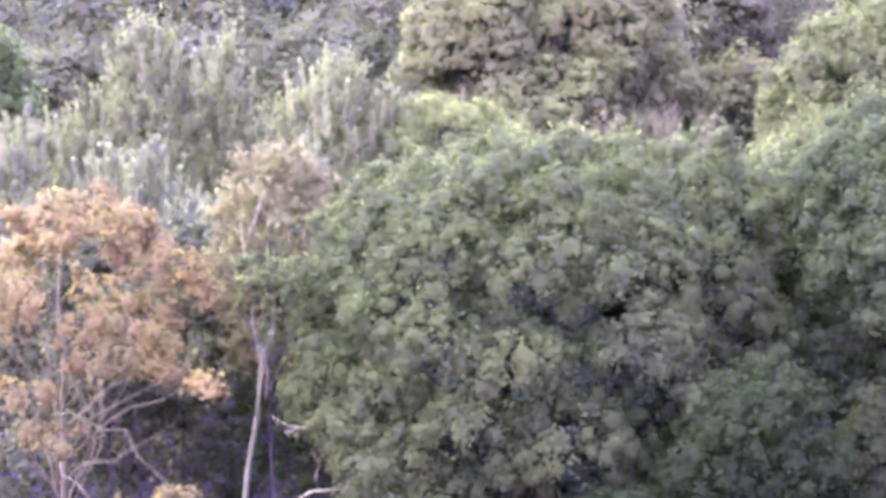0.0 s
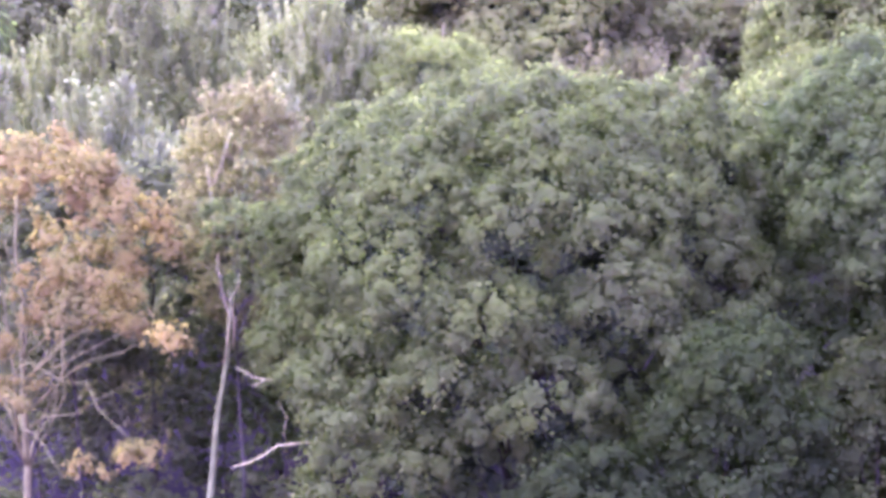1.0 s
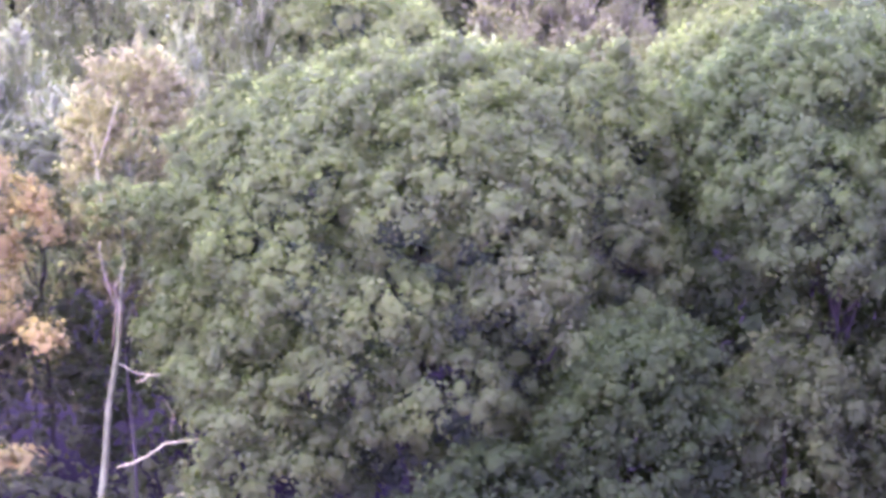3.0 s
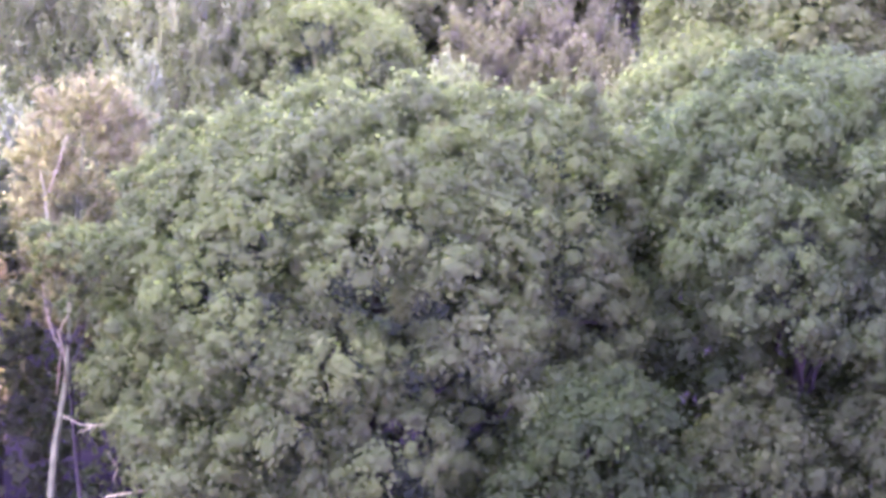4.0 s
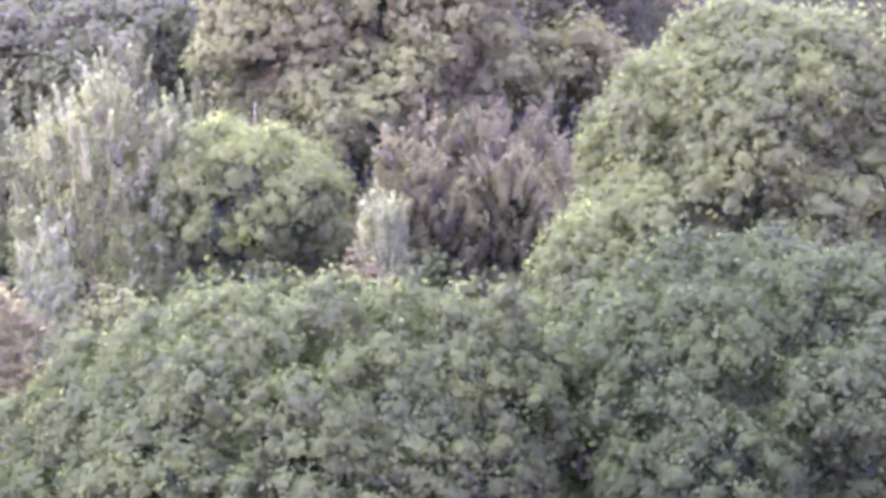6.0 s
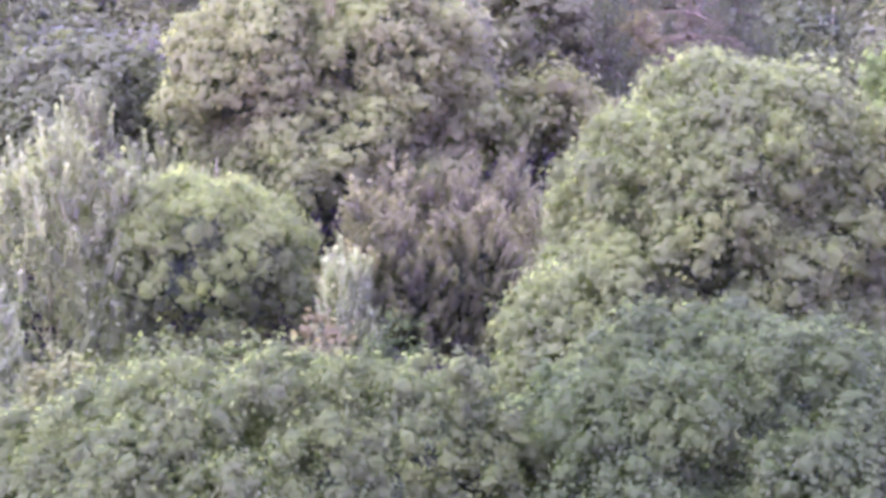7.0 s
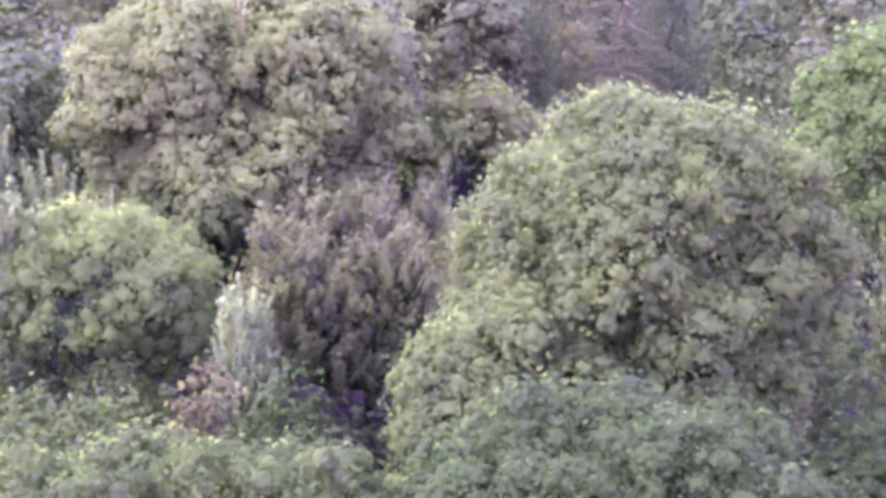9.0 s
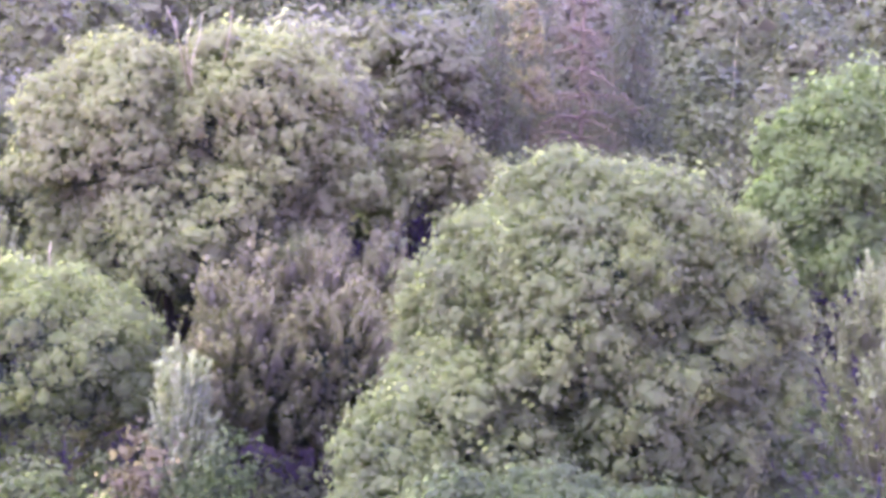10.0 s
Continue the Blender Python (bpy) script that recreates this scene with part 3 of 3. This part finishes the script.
# the wooded bank behind
bank = np.random.default_rng(11)
far = (FAR_LEAF, FAR_BLUE_LEAF, FAR_LEAF, FAR_RED_LEAF, SPRUCE_LEAF, FAR_BLUE_LEAF)
far_words = {FAR_LEAF: "dull green tree on the far bank", FAR_BLUE_LEAF: "bluish-green tree on the far bank",
             FAR_RED_LEAF: "reddish-brown tree on the far bank", SPRUCE_LEAF: "dark green tree on the far bank"}
for row, y in enumerate((118, 127, 137, 148, 160, 172, 185, 199)):
    for k in range(19 + row if row < 4 else 26 + row if row < 7 else 38):
        x = -64 - row * 4 + k * (9.6 if row < 4 else 8.2 if row < 7 else 7.0) + bank.uniform(-3, 3)
        yy = y + bank.uniform(-3.5, 3.5)
        if row == 0 and 18 < x < 50 or x < -8 - yy * 0.34 or x > 12 + yy * 0.56:
            continue
        h = bank.uniform(19, 27) if row < 7 else bank.uniform(27, 33)
        r = bank.uniform(4.6, 6.6)
        z = ground_height(yy)
        stuff = far[int(bank.integers(len(far)))]
        tree("woodland_tree", far_words[stuff], "tree", 200 + row * 40 + k, (x, yy), lobed(bank, (x, yy, z + h * 0.54), (r, r * 0.9, h * 0.46), 13, r * 0.34, -0.7),
             stuff, BARK, 0.3, 1.7 if row < 3 else 2.5, 30 if row < 3 else 24, 0.2, limbs=3, cuts=1, inner=False, gap=-2, ragged=0.06, clump=1.05, core=0.32, low=-0.55 if row == 0 else -0.15, group="trees of the wooded bank")

# undergrowth and saplings that close the view to the woodland floor
low_growth = np.random.default_rng(23)
low_words = {BUSH_LEAF: "dark green thicket of brambles and saplings", DARK_LEAF: "bluish-green understorey shrub in the shade", PURPLE_LEAF: "greyish-purple shrub with upright shoots",
             SHADED_FRESH_LEAF: "fresh-green understorey shrub in full leaf", OAK_LEAF: "light green young oak in full leaf", BROWN_LEAF: "brownish-green understorey shrub turning autumn colour", HAW_LEAF: "reddish-brown hawthorn shrub turning autumn colour", MAPLE_LEAF: "light green young maple in full leaf"}
low_stuff = (BUSH_LEAF, DARK_LEAF, PURPLE_LEAF, BUSH_LEAF, SHADED_FRESH_LEAF, BROWN_LEAF, OAK_LEAF, MAPLE_LEAF, HAW_LEAF)


def shrub(seed, x, y, top, r, stuff, habit="tuft"):
    z = ground_height(y)
    h = top - z
    tree("shrub", low_words[stuff], "shrub", seed, (x, y), lobed(low_growth, (x, y, z + h * 0.5), (r, r * 0.9, h * 0.52), 9, r * 0.42, -0.6), stuff, BARK, 0.09, 1.0 if y < 72 else 1.5, 24, 0.27, habit,
         limbs=4, inner=False, group="undergrowth of the wood", lift=1.1, core=0.34, cuts=2 if y < 50 else 1)


for k, (x, y, top, r, kind) in enumerate((
        (-16, 50, 8, 3.0, 0), (-11.5, 51, 9, 2.8, 0), (-6.5, 51.5, 9, 2.8, 1), (-9, 56, 11, 3, 0), (-14.5, 57, 11, 3, 2), (-20, 55, 11, 3.4, 0), (-4, 56, 11, 3, 1),
        (-11, 46.5, 4, 2.0, 0), (-6, 46.5, 4, 2.2, 0), (-16.5, 45, 4.5, 2.2, 0), (-4.5, 60, 16.2, 2.4, 5), (-1, 61, 17.0, 2.6, 6), (2.5, 60, 17, 2.6, 6), (6.2, 64, 16.7, 1.7, 8), (9.7, 66, 16.4, 2.1, 1), (10.0, 63, 14, 1.9, 1),
        (-2, 69, 13, 3, 7), (3.5, 70, 13.5, 2.8, 6), (8.5, 71, 13.5, 2.8, 1), (6, 76, 13, 2.8, 0), (12.5, 80, 8.5, 2.4, 0), (10, 84, 14.5, 3, 0), (16.0, 82, 8.5, 2.6, 0),
        (20, 84, 13, 3.4, 1), (22.5, 92, 15, 3.4, 2), (5, 86, 15, 3.4, 0), (0, 88, 16, 3.4, 2), (11, 54, 13.5, 2.6, 6), (14, 57, 14, 2.6, 1), (25.5, 50.5, 16.4, 2.8, 1), (29.5, 52, 17, 3.2, 4),
        (33, 57, 14, 3.2, 1), (37, 62, 13.5, 3.2, 1), (35, 72, 16, 3.4, 0), (37, 80, 16, 3.4, 2), (31, 82, 15, 3.4, 0), (42, 84, 17, 3.6, 1), (25, 80, 14, 3.2, 0), (-9, 66, 14, 3, 0),
        (-14, 70, 13, 3.2, 0), (-19, 71, 13, 3.2, 2), (-25, 70, 13, 3.4, 0), (-12, 80, 15, 3.2, 1), (-12, 90, 16, 3.6, 0), (-20, 90, 16, 3.6, 2), (-28, 90, 16, 3.6, 1), (-22, 60, 12, 3, 1),
        (26, 40, 11, 3.2, 1), (25.5, 44.5, 15, 3.2, 0), (13.8, 50, 11.5, 2.6, 1), (17.5, 51.5, 11, 2.8, 1), (21, 50, 10, 2.8, 1), (15.5, 45, 7, 2.6, 1), (11.5, 46, 7, 2.4, 1), (3, 98, 14, 3.4, 0), (9, 100, 15, 3.4, 2), (15, 98, 15, 3.4, 0), (21, 101, 15, 3.4, 0), (37, 67, 14, 3.2, 0), (39, 73, 15, 3.2, 1), (40, 79, 17, 3.2, 0), (39, 88, 17, 3.4, 0), (45, 88, 18, 3.4, 0), (0, 40, 4.5, 2.4, 0), (-3.5, 41.5, 4.5, 2.0, 0), (0.5, 71.5, 14.6, 3.0, 7), (-3.4, 71.5, 14.4, 2.6, 7), (4.4, 66, 13.4, 2.4, 7), (13, 42, 5, 2.6, 0), (15.6, 47.6, 10.4, 2.6, 1), (19.4, 47.8, 9.6, 2.4, 1), (17.6, 43.6, 9.4, 2.2, 1), (21.0, 44.4, 9.2, 2.3, 1), (20.5, 53, 12, 3, 1), (24, 47.5, 11.5, 2.8, 1), (17, 42, 5, 2.6, 0), (22, 41.5, 6, 2.6, 0))):
    shrub(500 + k, x, y, top, r, low_stuff[kind], "upright" if kind == 2 else "tuft")


# dead wood
def dead_limb(owner, label, points, thick):
    """A bleached bare limb that hangs out of a tree's crown."""
    at = owner.location
    n = len(points)
    pts = [Vector(q) - at for q in points]
    v, f = tube(pts, [thick * (0.14 + 0.26 * k / (n - 1)) for k in range(n)], 6)
    return mesh_object("dead_limb", v, f, DEAD_WOOD, owner, label, smooth=True)


def bare_branch(owner, label, points, thick, stuff):
    """A bare branch that shows in front of the leaves, thin end first."""
    at = owner.location
    n = len(points)
    v, f = tube([Vector(q) - at for q in points], [thick * (0.12 + 0.43 * k / (n - 1)) for k in range(n)], 6)
    return mesh_object("branch", v, f, stuff, owner, label, smooth=True)


for thick, points in (
        (0.1, ((-13.3, 40.3, 13.0), (-13.2, 40.4, 11.1), (-13.1, 40.6, 9.5), (-13.4, 41.4, 7.0))), (0.07, ((-11.8, 40.2, 12.9), (-12.5, 40.3, 11.4), (-13.0, 40.5, 10.6), (-13.15, 40.6, 9.9))),
        (0.08, ((-9.3, 39.8, 11.8), (-10.9, 40.0, 11.1), (-11.9, 40.3, 10.1), (-12.8, 40.8, 9.4), (-13.4, 41.6, 8.0))), (0.06, ((-8.5, 39.6, 11.0), (-9.3, 39.7, 10.5), (-10.4, 40.0, 10.2), (-11.2, 40.4, 9.7), (-12.9, 41.4, 8.2))),
        (0.06, ((-9.2, 39.4, 9.5), (-10.1, 39.6, 9.0), (-11.0, 39.9, 8.4), (-12.3, 40.7, 8.1), (-13.5, 41.8, 7.0))), (0.05, ((-10.2, 40.0, 12.4), (-11.2, 40.2, 11.2), (-12.2, 40.5, 10.0), (-13.2, 41.2, 8.6))),
        (0.05, ((-12.3, 40.2, 12.8), (-12.5, 40.3, 11.6), (-12.7, 40.4, 10.6), (-13.1, 40.7, 9.4)))):
    bare_branch(AUTUMN, "pale bare branch", points, thick, PALE_BARK)
for thick, points in (
        (0.09, ((-8.0, 47.9, 15.9), (-7.9, 47.9, 15.2), (-7.8, 47.8, 14.2), (-7.7, 47.6, 13.2))), (0.06, ((-7.0, 47.9, 17.2), (-7.25, 47.9, 16.5), (-7.4, 47.9, 16.0), (-7.8, 47.9, 15.0))),
        (0.06, ((-6.8, 43.0, 13.2), (-6.8, 43.0, 12.7), (-6.7, 43.0, 12.1), (-6.6, 43.2, 11.4), (-6.5, 43.6, 10.8), (-6.9, 44.4, 9.0))), (0.06, ((-6.0, 42.9, 12.7), (-6.1, 42.9, 12.1), (-6.4, 43.0, 11.6), (-6.3, 43.2, 10.8), (-6.5, 44.0, 9.6)))):
    bare_branch(BIRCH, "whitish bare branch", points, thick, DEAD_WOOD)
dead_limb(OAK, "bleached dead limb", ((-5.8, 40.4, 9.85), (-5.3, 40.6, 9.45), (-4.9, 40.9, 9.3), (-4.2, 41.6, 9.1)), 0.07)
dead_limb(OAK, "bleached dead limb", ((-5.4, 40.7, 9.15), (-5.15, 40.7, 9.2), (-4.95, 40.8, 9.35)), 0.05)
dead_limb(OAK, "bleached crooked dead limb", ((-6.0, 40.0, 6.5), (-5.9, 40.0, 6.62), (-5.5, 40.1, 6.68), (-5.0, 40.2, 6.9), (-4.5, 40.4, 7.2), (-3.8, 40.8, 7.15), (-2.8, 41.8, 6.9)), 0.09)
dead_limb(OAK, "bleached dead limb", ((-4.45, 40.3, 8.7), (-4.2, 40.5, 8.1), (-4.35, 40.6, 7.6), (-4.3, 41.0, 7.2)), 0.05)
dead_limb(OAK, "bleached dead limb", ((-4.1, 39.8, 5.75), (-3.85, 40.0, 5.65), (-3.55, 40.4, 5.3), (-3.0, 41.2, 5.2)), 0.07)
for points in (((6.7, 87, 34.3), (7, 87, 33.7), (7.2, 87, 33.2), (7.3, 89, 32.3), (7.7, 90.5, 29.7)), ((7.2, 87, 33.8), (7.2, 87, 33.1), (7.3, 89, 32.3)), ((8.1, 87, 34), (8, 87, 33.3), (7.8, 87, 32.7), (7.7, 89.5, 31.9), (7.8, 90.5, 29.7)),
               ((8.7, 87, 34), (8.5, 87, 32.6), (8.2, 87, 31.9), (8, 87.3, 31.2), (7.9, 90.5, 29.3)), ((10.3, 88, 34.5), (10.3, 88, 33.8), (10.2, 88.5, 33), (9.7, 91, 30.7))):
    dead_limb(TURNING, "bleached dead top twig", points, 0.12)
for q in ((0.0, 77.6, 22.2), (0.5, 77.9, 22.0), (1.3, 77.8, 22.5), (4.4, 78, 20.4), (-1.2, 77.4, 21.6)):
    dead_limb(ROUND_MAPLE, "bare twig", (q, (q[0] - 0.05, q[1], q[2] - 0.6), (q[0] * 0.8 + 0.1, q[1] + 0.1, q[2] - 2.2)), 0.1)


# shady trees behind the birch, and a pale-stemmed birch far off
for k, (x, y, r, c_z, stuff) in enumerate(((-11.5, 53, 3.2, 12.4, BUSH_LEAF), (-6.2, 54, 3.2, 12.0, BUSH_LEAF), (-16.5, 53, 3.2, 12.0, BUSH_LEAF), (-1.8, 55, 3.0, 12.5, BUSH_LEAF), (-13.5, 48.5, 2.6, 9.5, BUSH_LEAF))):
    tree("hornbeam_tree", "shady slender hornbeam in the undergrowth", "tree", 700 + k, (x, y), lobed(low_growth, (x, y, c_z), (r, r, 3.2), 12, 1.1, -0.7), stuff, BARK, 0.13, 0.9, 46, 0.34,
         limbs=6, cuts=2, fork=0.55, inner=False, group="shady trees behind the birch")
tree("birch_tree", "far birch with a pale stem", "tree", 720, (60.6, 134.5), [((61.4, 135.5, 31), (2.6, 2.4, 4.6)), ((61.0, 134.8, 27), (2.0, 2.0, 3.0))], FAR_BLUE_LEAF, DEAD_WOOD, 0.2, 1.0, 34, 0.3,
     "hanging", limbs=4, cuts=2, lift=0.3, gap=0.0, inner=False)


tree("beech_tree", "narrow rust-orange beech beside the spruce", "tree", 731, (33.9, 113.6), [((33.9, 113.6, 31.0), (1.5, 1.4, 5.4)), ((33.4, 113.4, 35.2), (0.9, 0.9, 2.2)), ((34.6, 113.2, 28.0), (1.2, 1.2, 2.6))], RUST_LEAF, BARK, 0.16, 0.9, 40, 0.28,
     gap=-0.5, limbs=4, inner=False)
tree("rowan_tree", "small dry orange-brown treetop behind the lime", "tree", 730, (28.8, 74.8), [((28.8, 74.8, 23.9), (1.1, 1.0, 2.2)), ((28.5, 74.7, 24.6), (0.6, 0.6, 1.5)), ((29.3, 74.7, 24.4), (0.6, 0.6, 1.4))], RUST_LEAF, BARK, 0.12, 0.7, 34, 0.32,
     "upright", limbs=4, cuts=2, lift=1.4, inner=False)


# thickets on the lower bank
for k in range(26):
    x = -56 + k * 5.6 + low_growth.uniform(-1.5, 1.5)
    y = 113 + 6 * (k % 2) + low_growth.uniform(-1, 1)
    z = ground_height(y)
    tree("shrub", "dull green thicket on the wooded bank", "shrub", 760 + k, (x, y), lobed(low_growth, (x, y, z + 3.6), (4.4, 3.4, 4.6), 8, 1.7, -0.6), FAR_LEAF, BARK, 0.1, 1.8, 26, 0.24,
         limbs=2, cuts=1, core=0.32, low=-0.2, clump=1.0, inner=False, group="undergrowth of the wood")
